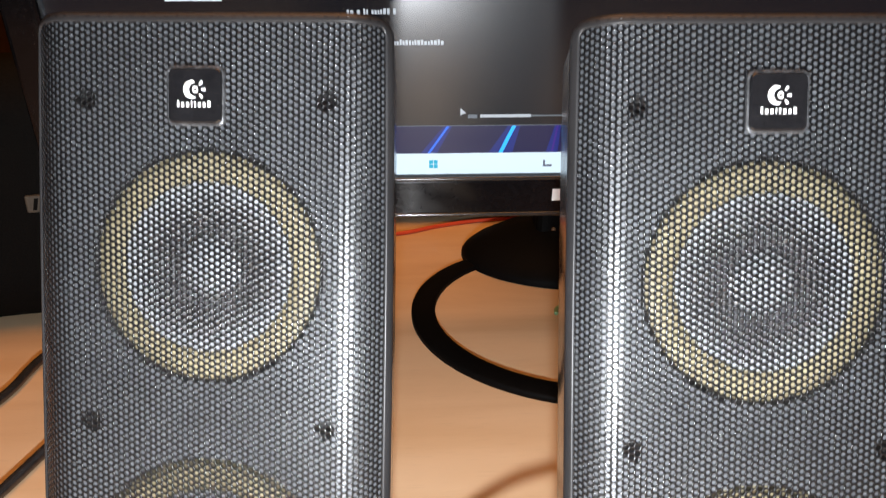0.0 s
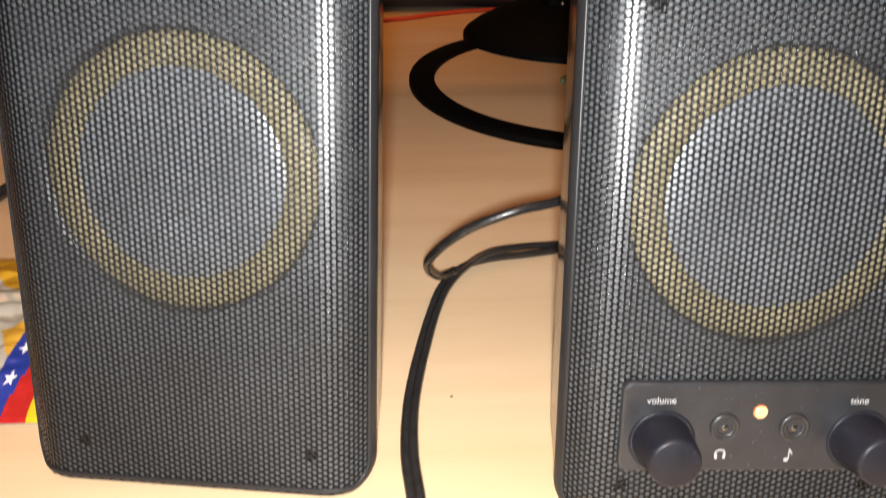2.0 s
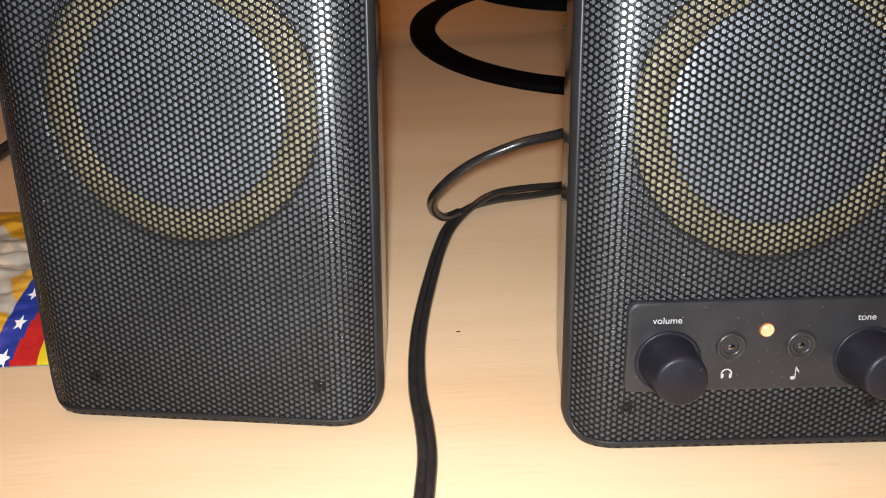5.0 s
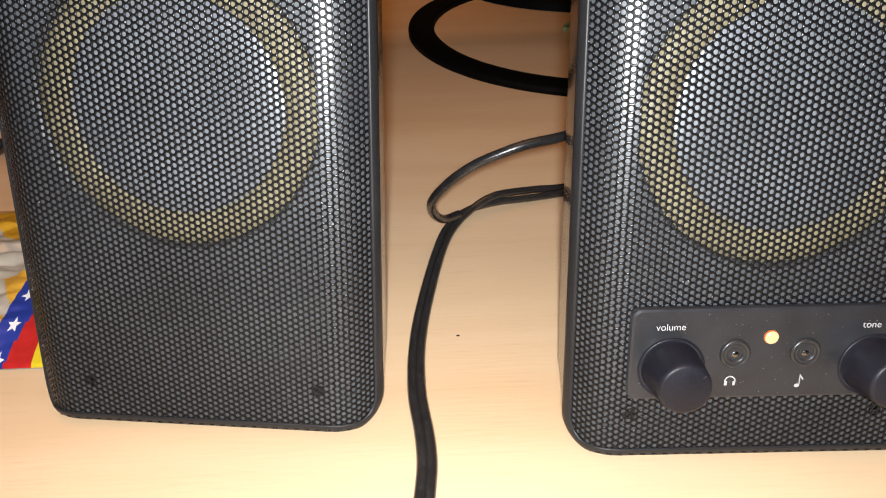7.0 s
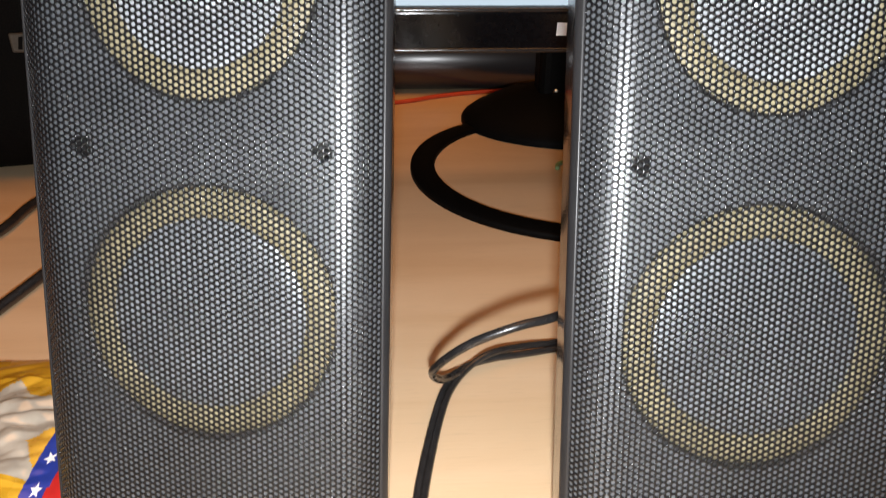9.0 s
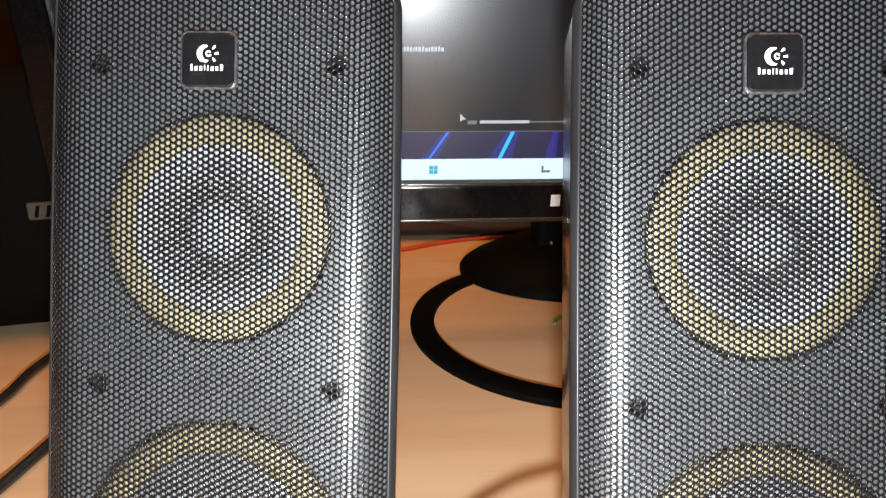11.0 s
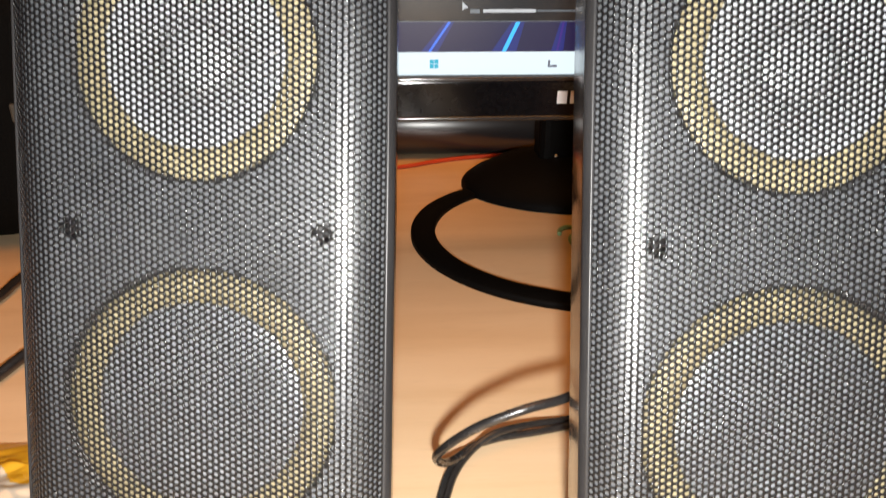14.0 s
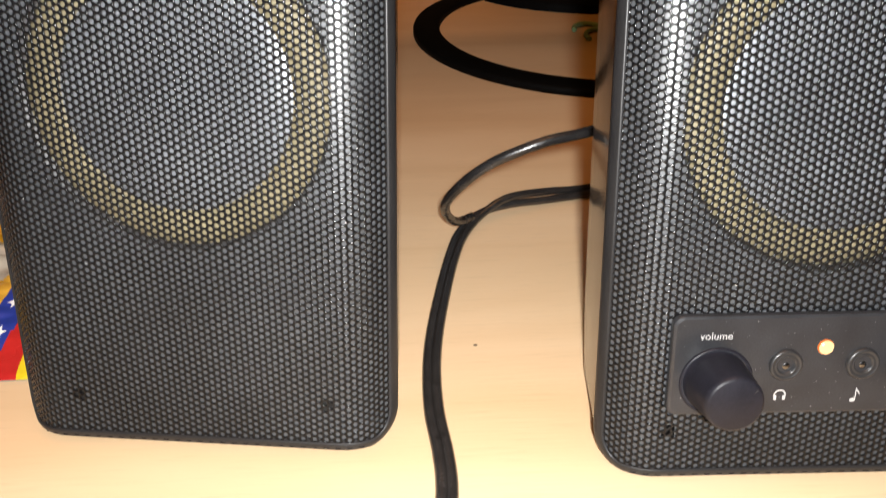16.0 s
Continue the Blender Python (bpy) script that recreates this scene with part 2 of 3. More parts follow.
def dense(loop, step=0.003):
    out = []
    for (a, b), (c, d) in zip(loop, loop[1:] + loop[:1]):
        m = max(1, int(math.hypot(c - a, d - b) / step))
        out += [(a + (c - a) * i / m, b + (d - b) * i / m) for i in range(m)]
    return out


def inside(s, v, half, v0, v1, r):
    r = r - CORNER + CORNER_TOP if v > (v0 + v1) / 2 else r
    dx, dv = abs(s) - (half - r), abs(v - (v0 + v1) / 2) - ((v1 - v0) / 2 - r)
    return max(dx, dv) <= 0 or (dx <= 0 and dv <= r) or (dv <= 0 and dx <= r) or math.hypot(max(dx, 0), max(dv, 0)) <= r


def grille_mesh():
    pitch, hole = 0.00165, 0.00056
    col = pitch * math.sqrt(3) / 2
    verts, faces = [], []
    K = 12
    for i in range(-int(S_MAX / col), int(S_MAX / col) + 1):
        s0 = i * col
        for j in range(0, int(TOP / pitch) + 1):
            v0 = j * pitch + (pitch / 2 if i % 2 else 0)
            if not inside(s0, v0, S_MAX - 0.0002, 0.0016, TOP - 0.0018, CORNER - 0.003):
                continue
            base = len(verts)
            for k in range(K):
                a = 2 * math.pi * k / K
                rad = pitch / 2 / math.cos((a + math.pi / 3) % (math.pi / 3) - math.pi / 6)
                ca, sa = math.cos(a), math.sin(a)
                verts.append(on_face(s0 + rad * ca, v0 + rad * sa, 0.0))
                verts.append(on_face(s0 + hole * 1.04 * ca, v0 + hole * 1.04 * sa, -0.00002))
                verts.append(on_face(s0 + hole * ca, v0 + hole * sa, -0.00010))
                verts.append(on_face(s0 + hole * ca, v0 + hole * sa, -0.00028))
            for k in range(K):
                p, q = base + 4 * k, base + 4 * ((k + 1) % K)
                faces += [(p, q, q + 1, p + 1), (p + 1, q + 1, q + 2, p + 2), (p + 2, q + 2, q + 3, p + 3)]
    me = bpy.data.meshes.new("grille")
    me.from_pydata([tuple(v) for v in verts], [], faces)
    me.materials.append(M_GRILLE)
    me.polygons.foreach_set("use_smooth", [True] * len(me.polygons))
    me.update()
    return me


def loop_strip(loops, close_ends=False):
    """Faces between successive closed loops of equal length."""
    verts = [v for l in loops for v in l]
    n = len(loops[0])
    faces = []
    for k in range(len(loops) - 1):
        for i in range(n):
            j = (i + 1) % n
            faces.append((k * n + i, k * n + j, (k + 1) * n + j, (k + 1) * n + i))
    if close_ends:
        faces.append(tuple(range((len(loops) - 1) * n, len(loops) * n)))
    return verts, faces


GRILLE = grille_mesh()
LEAN = 16.43
BACK_DEPTH, BACK_HALF = 0.094, 0.0295
FRONT_HALF = on_face(S_OUT - 0.0003, 0.1, -0.0020).x


def loudspeaker(m, label, shift):
    """shift: how far the body stands off the line of the drivers and screws."""
    sp = thing("loudspeaker", m, label, "loudspeaker", "pair of desktop loudspeakers")
    lean = radians(LEAN)
    g = new("grille", GRILLE)
    g.parent = sp
    g.location.x = shift
    g["label"] = "dark perforated steel grille with small round holes"
    # rim round the grille
    prof = ((0.0027, -0.0003), (0.0026, 0.0003), (0.0022, 0.0004), (0.0008, -0.0002), (0.0002, -0.0007), (0.0, -0.0013), (0.0, -0.0026))
    loops = []
    for inset, n in prof:
        base = dense(rounded(S_OUT, 0.0, TOP, CORNER, 18, CORNER_TOP), 0.002)
        cs, cv = 0.0, TOP / 2
        cur = []
        for s, v in base:
            # the same point moved inwards along the outline's normal
            rq = CORNER_TOP if v > cv else CORNER
            ds, dv = abs(s) - (S_OUT - rq), abs(v - cv) - (TOP / 2 - rq)
            if ds > 0 and dv > 0:
                h = math.hypot(ds, dv)
                ns, nv = ds / h, dv / h
            elif ds > dv:
                ns, nv = 1, 0
            else:
                ns, nv = 0, 1
            # the lip is wider along the sides than at head and foot
            cur.append(on_face(s - math.copysign(ns * inset * 1.35, s), v - math.copysign(nv * inset, v - cv), n))
        loops.append(cur)
    v_, f_ = loop_strip(loops)
    ob_from("rim", v_, f_, M_RIM, sp, "satin black plastic rim", True).location.x = shift
    # cabinet behind the rim, narrowing to the back, its foot flat on the table
    outline = dense(rounded(S_OUT - 0.0003, 0.0004, TOP - 0.0004, CORNER, 10, CORNER_TOP), 0.004)
    rings = []
    for k, fr in enumerate((0.0, 0.06, 0.3, 0.6, 0.9, 0.97, 1.0)):
        cur = []
        for s, v in outline:
            a = on_face(s, v, -0.0020)
            wide = FRONT_HALF + (BACK_HALF - FRONT_HALF) * fr ** 1.7
            shrink = 1.0 if fr < 0.95 else (0.97 if fr < 0.99 else 0.92)
            bx = a.x / FRONT_HALF * wide * shrink
            by = a.y + (BACK_DEPTH - a.y) * fr
            bv = TOP / 2 + (v - TOP / 2) * (1 - 0.06 * fr) * shrink
            low = (by * math.sin(lean) + 0.0002) / math.cos(lean)
            cur.append(Vector((bx, by, max(bv, low))))
        rings.append(cur)
    v_, f_ = loop_strip(rings, True)
    ob_from("cabinet", v_, f_, M_CABINET, sp, "black plastic cabinet", True).location.x = shift
    # baffle behind the grille, cut out for the drivers and the screw wells
    ns_, nv_ = 96, 228
    verts, faces, idx = [], [], {}
    sv = lambda i, j: ((-1 + 2 * i / ns_) * (S_MAX + 0.0003), 0.0008 + (TOP - 0.0016) * j / nv_)
    for i in range(ns_ + 1):
        for j in range(nv_ + 1):
            s, v = sv(i, j)
            idx[i, j] = len(verts)
            verts.append(on_face(s, v, -0.00045))
    for i in range(ns_):
        for j in range(nv_):
            s, v = sv(i + 0.5, j + 0.5)
            if any(math.hypot(s + shift - c[0], v - c[1]) < c[2] + 0.0011 for c in (WOOFER, RADIATOR)) or any(math.hypot(s + shift - a, v - b) < (0.0025 if b > 0.05 else 0.0017) for a, b in SCREWS):
                continue
            if not inside(s, v, S_MAX + 0.0006, 0.0002, TOP - 0.0002, CORNER):
                continue
            faces.append((idx[i, j], idx[i + 1, j], idx[i + 1, j + 1], idx[i, j + 1]))
    ob_from("baffle", verts, faces, M_BAFFLE, sp, "grey plastic baffle", True).location.x = shift
    for a, b in SCREWS:
        part("screw_well", lathe([(0.0036, -0.0016), (0.0034, -0.009), (0.0018, -0.009), (0.0016, -0.0078), (0, -0.0074)], 20, Matrix.Translation((a, 0, b))), M_WELL, sp)
    # upper driver: ochre roll surround, silver cone with a dust cap
    x, v, r = WOOFER
    at = Matrix.Translation((x, 0, v))
    woofer = part("woofer", lathe([(r + 0.0040, -0.0008), (r + 0.0004, -0.0020), (r - 0.001, -0.005), (r - 0.0085, -0.016)], 64, at), M_FRAME, sp, "upper driver with a silver cone", True)
    roll = [(r + 0.0002, -0.0011)] + [(r - 0.0037 + 0.0037 * math.cos(t), -0.0012 + 0.0008 * math.sin(t)) for t in np.linspace(0, math.pi, 12)] + [(r - 0.0078, -0.0014)]
    part("surround", lathe(roll, 72, at), M_GOLD, woofer, "ochre yellow foam surround", True)
    part("cone", lathe([(r - 0.0070, -0.0009), (r - 0.0080, -0.0009)] + [(0.0085 + (r - 0.0165) * (1 - k), -0.0009 - 0.0012 * k ** 0.9) for k in np.linspace(0.1, 1, 9)], 64, at), M_CONE, woofer, "silver grey cone", True)
    cap = [(0.0088, -0.0022)] + [(0.0085 * math.cos(t), -0.0020 + 0.0011 * math.sin(t)) for t in np.linspace(0, math.pi / 2, 8)]
    part("dust_cap", lathe(cap, 40, at), M_CONE, woofer, "domed silver dust cap", True)
    # lower driver: a flat passive radiator
    x, v, r = RADIATOR
    at = Matrix.Translation((x, 0.0006, v))
    rad = part("passive_radiator", lathe([(r + 0.0040, -0.0008), (r + 0.0004, -0.0020), (r - 0.001, -0.005), (r - 0.0085, -0.012)], 64, at), M_FRAME, sp, "lower driver with a flat grey disc", True)
    roll = [(r + 0.0002, -0.0018)] + [(r - 0.0042 + 0.0042 * math.cos(t), -0.0019 + 0.0014 * math.sin(t)) for t in np.linspace(0, math.pi, 12)] + [(r - 0.0088, -0.0020)]
    part("surround", lathe(roll, 72, at), M_GOLD, rad, "ochre yellow foam surround", True)
    part("disc", lathe([(r - 0.0076, -0.0012), (r - 0.0084, -0.0009), (0.016, -0.0008), (0, -0.0008)], 64, at), M_PASSIVE, rad, "flat grey disc", True)
    return sp


def grille_dust(sp, shift, seed):
    rnd = random.Random(seed)
    verts, faces = [], []
    for k in range(70):
        s, v, size = rnd.uniform(-S_MAX + 0.004, S_MAX - 0.004), rnd.triangular(0.01, TOP - 0.006, TOP - 0.02), rnd.choice((0.00008, 0.0001, 0.00012, 0.00022))
        base, turn = len(verts), rnd.uniform(0, 6.28)
        for a, q in ((0, 1), (1.7, 0.7), (3.3, 1.3), (4.7, 0.6)):
            verts.append(on_face(s + size * q * math.cos(turn + a), v + size * q * math.sin(turn + a), 0.00005) + Vector((shift, 0, 0)))
        faces.append((base, base + 1, base + 2, base + 3))
    ob_from("dust", verts, faces, M_LINT, sp, "pale dust specks on the grille")["kind"] = "stuff"


def badge(sp, u, v=0.2107):
    h = 0.0067
    bm = bmesh.new()
    edge = rounded(h + 0.0007, -h - 0.0007, h + 0.0007, 0.0018, 5)
    rim_loops = [[Vector((u + a * k, -n, v + b * k)) for a, b in edge] for k, n in ((1.0, 0.0), (0.985, 0.0007), (0.93, 0.0009), (0.9, 0.0007))]
    v_, f_ = loop_strip(rim_loops)
    holder = ob_from("badge", v_, f_, M_BEZELCLEAR, sp, "square black badge with a clear raised edge")
    face = rounded(h, -h, h, 0.0014, 5)
    loops = [[Vector((u + a * k, -n, v + b * k)) for a, b in face] for k, n in ((1.0, 0.0004), (0.99, 0.0011), (0.96, 0.0013))]
    v_, f_ = loop_strip(loops, True)
    ob_from("badge_face", v_, f_, M_BADGE, holder, "glossy black badge face")
    n0 = 0.00136

    def flat(name, pts):
        pts = [(0.78 * a - 0.0002, 0.78 * b + 0.0002) for a, b in pts]
        ob_from(name, [Vector((u + a, -n0, v + b)) for a, b in pts] + [Vector((u + a, -n0 - 0.00006, v + b)) for a, b in pts], [tuple(range(len(pts), 2 * len(pts)))] + [(i, (i + 1) % len(pts), len(pts) + (i + 1) % len(pts), len(pts) + i) for i in range(len(pts))], M_PRINT, holder, "white printed mark")

    # crescent with an eye and three rays, over a bar of lettering
    out = [(-0.0006 + 0.0027 * math.cos(t), 0.0016 + 0.0028 * math.sin(t)) for t in np.linspace(radians(70), radians(290), 16)]
    inn = [(0.0006 + 0.0021 * math.cos(t), 0.0016 + 0.0022 * math.sin(t)) for t in np.linspace(radians(275), radians(95), 14)]
    flat("printed_crescent", out + inn)
    ring = [(0.0006 + 0.0010 * math.cos(t), 0.0016 + 0.0010 * math.sin(t)) for t in np.linspace(radians(20), radians(340), 20)]
    ring += [(0.0006 + 0.0005 * math.cos(t), 0.0016 + 0.0005 * math.sin(t)) for t in np.linspace(radians(340), radians(20), 20)]
    flat("printed_eye", ring)
    for a in (48, 0, -48):
        c, s = math.cos(radians(a)), math.sin(radians(a))
        flat("printed_ray", [(0.0006 + c * r_ - s * w, 0.0016 + s * r_ + c * w) for r_, w in ((0.0019, 0.00026), (0.0019, -0.00026), (0.0033, -0.0004), (0.0033, 0.0004))])
    x = -0.0053
    for w, hi in ((0.0007, 0.0019), (0.0010, 0.0013), (0.0010, 0.0013), (0.0004, 0.0017), (0.0006, 0.0016), (0.0010, 0.0013), (0.0009, 0.0013), (0.0010, 0.0018)):
        flat("printed_bar", [(x, -0.0038), (x + w, -0.0038), (x + w, -0.0038 + hi), (x, -0.0038 + hi)])
        x += w + 0.0006
    return holder


def lettering(text, size, place, parent, material, name="printed_word"):
    cu = bpy.data.curves.new(name, "FONT")
    cu.body, cu.size, cu.align_x, cu.align_y, cu.extrude = text, size, "CENTER", "CENTER", 0.00003
    tmp = new("tmp", cu)
    me = bpy.data.meshes.new_from_object(tmp.evaluated_get(bpy.context.evaluated_depsgraph_get()))
    bpy.data.objects.remove(tmp)
    me.transform(Matrix.Translation(place) @ Matrix.Rotation(radians(90), 4, "X"))
    me.materials.clear()
    me.materials.append(material)
    o = new(name, me)
    o.parent = parent
    return o


def control_panel(sp, shift):
    u0, u1, v0, v1 = -0.0324, 0.0352, 0.0168, 0.0406
    cu, cv = (u0 + u1) / 2, (v0 + v1) / 2
    hw, hv = (u1 - u0) / 2, (v1 - v0) / 2
    edge = rounded(hw, -hv, hv, 0.0022, 6)
    loops = []
    for inset, n in ((0, -0.0004), (0, 0.0010), (0.0002, 0.0014), (0.0007, 0.0016)):
        loops.append([on_face(cu - shift + a * (hw - inset) / hw, cv + b * (hv - inset) / hv, n) + Vector((shift, 0, 0)) for a, b in edge])
    v_, f_ = loop_strip(loops, True)
    panel = ob_from("control_panel", v_, f_, M_PANEL, sp, "charcoal plastic control panel with fine scratches")
    panel.location = (0, 0, 0.0006)
    n = 0.0016
    lettering("volume", 0.0024, (-0.0230, -n - 0.00004, 0.0359), panel, M_PRINT_GREY)
    lettering("tone", 0.0024, (0.0247, -n - 0.00004, 0.0357), panel, M_PRINT_GREY)
    for ku in (-0.0222, 0.0262):
        at = Matrix.Translation((ku, 0, 0.0252))
        k = part("knob", lathe([(0.0081, n), (0.0081, n + 0.0003), (0.0078, n + 0.0006), (0.0076, n + 0.0006), (0.0074, n - 0.0002), (0.0072, n), (0.0070, n + 0.002), (0.0063, n + 0.0096), (0.0060, n + 0.0104), (0.0054, n + 0.0107), (0, n + 0.0106)], 56, at), M_KNOB, panel, "black turning knob", True)
        ob_from("pointer", [(ku + 0.0034, -n - 0.01078, 0.0278), (ku + 0.0037, -n - 0.01078, 0.0280), (ku + 0.0044, -n - 0.01078, 0.0286), (ku + 0.0041, -n - 0.01078, 0.0289)], [(0, 1, 2, 3)], M_PANEL, k)
    for ju, nm in ((-0.0072, "headphone_jack"), (0.0097, "line_jack")):
        at = Matrix.Translation((ju, 0, 0.0289))
        j = part(nm, lathe([(0.0037, n), (0.0037, n + 0.0003), (0.0034, n + 0.0008), (0.0029, n + 0.0008), (0.0026, n + 0.0004), (0.0024, n + 0.0007), (0.0019, n + 0.0005), (0.0017, n - 0.001), (0.0017, n - 0.006), (0, n - 0.006)], 40, at), M_JACK, panel, "black socket ring", True)
        # contact enlarged into a bright dome, shaped to give the socket's reflection
        part("contact", lathe([(0.0016, n - 0.0012), (0.0013, n - 0.0003), (0.0007, n + 0.0001), (0, n + 0.0002)], 20, Matrix.Translation((ju + 0.0002, 0, 0.0285))), M_JACKMETAL, j, "metal contact domed to give the bright reflection in the socket", True)
    part("power_light", lathe([(0.0018, n - 0.0002), (0.0017, n + 0.0003), (0.0013, n + 0.0006), (0.0012, n + 0.0004)], 28, Matrix.Translation((0.0010, 0, 0.0330))), M_LED, panel, "lit amber power light", True)
    part("light_core", lathe([(0.0016, n + 0.00045), (0.0012, n + 0.0009), (0, n + 0.0010)], 24, Matrix.Translation((0.0010, 0, 0.0330))), M_LEDCORE, panel, "bright amber core of the power light", True)
    rnd = random.Random(5)
    flecks, tris = [], []
    for k in range(130):
        fu, fv, sz = rnd.uniform(u0 + 0.001, u1 - 0.001), rnd.uniform(v0 + 0.001, v1 - 0.001), rnd.choice((0.00006, 0.00008, 0.0001, 0.00018))
        a = rnd.uniform(0, 6.28)
        b0 = len(flecks)
        for t_, q in ((a, 1), (a + 1.8, 0.7), (a + 3.4, 1.2), (a + 4.8, 0.6)):
            p = on_face(fu + sz * q * math.cos(t_), fv + sz * q * math.sin(t_), n + 0.00004)
            flecks.append(p)
        tris.append((b0, b0 + 1, b0 + 2, b0 + 3))
    ob_from("dust", flecks, tris, M_DUST, panel, "fine grey dust specks")["kind"] = "stuff"
    # headphone symbol: an arc with two pads
    arc = [(0.0017 * math.cos(t), 0.0017 * math.sin(t)) for t in np.linspace(radians(-10), radians(190), 16)] + [(0.0013 * math.cos(t), 0.0013 * math.sin(t)) for t in np.linspace(radians(190), radians(-10), 16)]

    def sign(name, pts, du, dv):
        ob_from(name, [(du + 0.82 * a, -n - 0.00007, dv + 0.82 * b) for a, b in pts], [tuple(range(len(pts)))], M_PRINT_GREY, panel)

    sign("printed_arc", arc, -0.0076, 0.0215)
    for sx in (-1, 1):
        sign("printed_pad", [(sx * 0.0012 - 0.0004, -0.0014), (sx * 0.0012 + 0.0004, -0.0014), (sx * 0.0012 + 0.0004, 0.0), (sx * 0.0012 - 0.0004, 0.0)], -0.0076, 0.0215)
    sign("printed_note_head", [(0.0008 * math.cos(t), 0.0006 * math.sin(t)) for t in np.linspace(0, 2 * math.pi, 12, endpoint=False)], 0.0088, 0.0200)
    sign("printed_note_stem", [(0.0005, 0), (0.0008, 0), (0.0008, 0.0037), (0.0005, 0.0037)], 0.0088, 0.0200)
    sign("printed_note_flag", [(0.0006, 0.0037), (0.0006, 0.0030), (0.0018, 0.0015), (0.0016, 0.0024)], 0.0088, 0.0200)
    return panel


sp_l = loudspeaker(pose(0, 0, 0.002, 0, 0, -7) @ pose(0, 0, 0, -LEAN), "black desktop loudspeaker with perforated grille, standing on the table", -0.0012)
badge(sp_l, -0.0020)
grille_dust(sp_l, -0.0012, 11)
sp_r = loudspeaker(pose(RX, RY, 0.002, 0, 0, RYAW) @ pose(0, 0, 0, -LEAN), "black desktop loudspeaker with knobs and a lit power light", 0.0018)
badge(sp_r, 0.0015)
grille_dust(sp_r, 0.0018, 12)
control_panel(sp_r, 0.0018)

# ---------------------------------------------------------------- monitor
YM, SC0, BZ0 = 0.292, 0.1288, 0.1025
MX0, MX1, MTOP = -0.155, 0.395, 0.455
mon = thing("monitor", pose(0.12, YM, 0), "glossy black monitor showing a dark music player", "monitor")
mon_m = mon.matrix_world.inverted()


def mpart(name, bm, material, parent=None, label="", smooth=False):
    o = part(name, bm, material, parent or mon, label, smooth)
    if not parent:
        o.matrix_parent_inverse = mon_m
    else:
        o.matrix_parent_inverse = Matrix()
    return o


def screen_quad(name, x0, x1, z0, z1, material, lift, label="", parent=None):
    o = ob_from(name, [(x0, YM - lift, z0), (x1, YM - lift, z0), (x1, YM - lift, z1), (x0, YM - lift, z1)], [(0, 1, 2, 3)], material, parent or mon, label)
    if not parent:
        o.matrix_parent_inverse = mon_m
    return o


M_SCREEN = glow("dark_screen", (0.35, 0.5, 0.75), 0.014, 0.27)
M_SCREEN.node_tree.nodes["Principled BSDF"].inputs["Specular IOR Level"].default_value = 0.55
M_TASK = glow("task_bar_light", (0.72, 0.88, 1.0), 0.95, 0.4)
M_WHITE = glow("white_window_light", (0.85, 0.93, 1.0), 0.9, 0.4)
M_TEXTGLOW = glow("text_light", (0.85, 0.92, 1.0), 0.55, 0.4)
M_DIMTEXT = glow("dim_text_light", (0.5, 0.6, 0.7), 0.25, 0.4)
M_NAVY = glow("navy_wallpaper_light", (0.04, 0.06, 0.5), 0.10, 0.35)
M_STREAK = glow("blue_streak_light", (0.03, 0.18, 1.0), 0.9, 0.35)
M_STREAK2 = glow("bright_blue_streak_light", (0.02, 0.4, 1.0), 1.3, 0.35)
M_PURPLE = glow("violet_streak_light", (0.16, 0.05, 0.8), 0.25, 0.35)
M_GREEN = glow("green_dot_light", (0.02, 0.7, 0.2), 0.7, 0.4)
M_WARM = glow("cream_strip_light", (1.0, 0.9, 0.75), 0.7, 0.4)
M_REDGLOW = glow("red_strip_light", (0.8, 0.03, 0.03), 0.5, 0.4)
M_HALO = glow("blue_halo_light", (0.02, 0.08, 0.8), 0.22, 0.35)
M_TEAL = glow("teal_icon_light", (0.0, 0.5, 0.75), 0.75, 0.4)
M_ICON = glow("grey_icon_light", (0.3, 0.35, 0.5), 0.35, 0.4)

# bezel: four bars round the screen, and the back shell
bar = box_bm(MX0, MX1, YM - 0.006, YM + 0.012, BZ0, SC0, 0.0035, 3)
mpart("bezel_bar", bar, M_GLOSSBLACK, None, "glossy black lower bezel")
mpart("bezel_bar", box_bm(MX0, MX1, YM - 0.006, YM + 0.012, MTOP, MTOP + 0.022, 0.003, 3), M_GLOSSBLACK)
mpart("bezel_bar", box_bm(MX0, MX0 + 0.02, YM - 0.0058, YM + 0.012, SC0 + 0.0003, MTOP - 0.0003, 0.003, 3), M_GLOSSBLACK)
mpart("bezel_bar", box_bm(MX1 - 0.02, MX1, YM - 0.0058, YM + 0.012, SC0 + 0.0003, MTOP - 0.0003, 0.003, 3), M_GLOSSBLACK)
mpart("back_shell", box_bm(MX0 + 0.01, MX1 - 0.01, YM + 0.0125, YM + 0.045, BZ0 + 0.01, MTOP + 0.01, 0.008, 3), M_MATTEBLACK)
scr = screen_quad("screen", MX0 + 0.02, MX1 - 0.02, SC0, MTOP, M_SCREEN, 0.0, "dark lit screen")


def lit(name, x0, x1, z0, z1, material, lift=0.0003):
    o = screen_quad(name, x0, x1, z0, z1, material, lift, "", scr)
    o.matrix_parent_inverse = Matrix()
    return o


def lit_poly(name, pts, material, lift=0.0004):
    o = ob_from(name, [(x, YM - lift, z) for x, z in pts], [tuple(range(len(pts)))], material, scr)
    return o


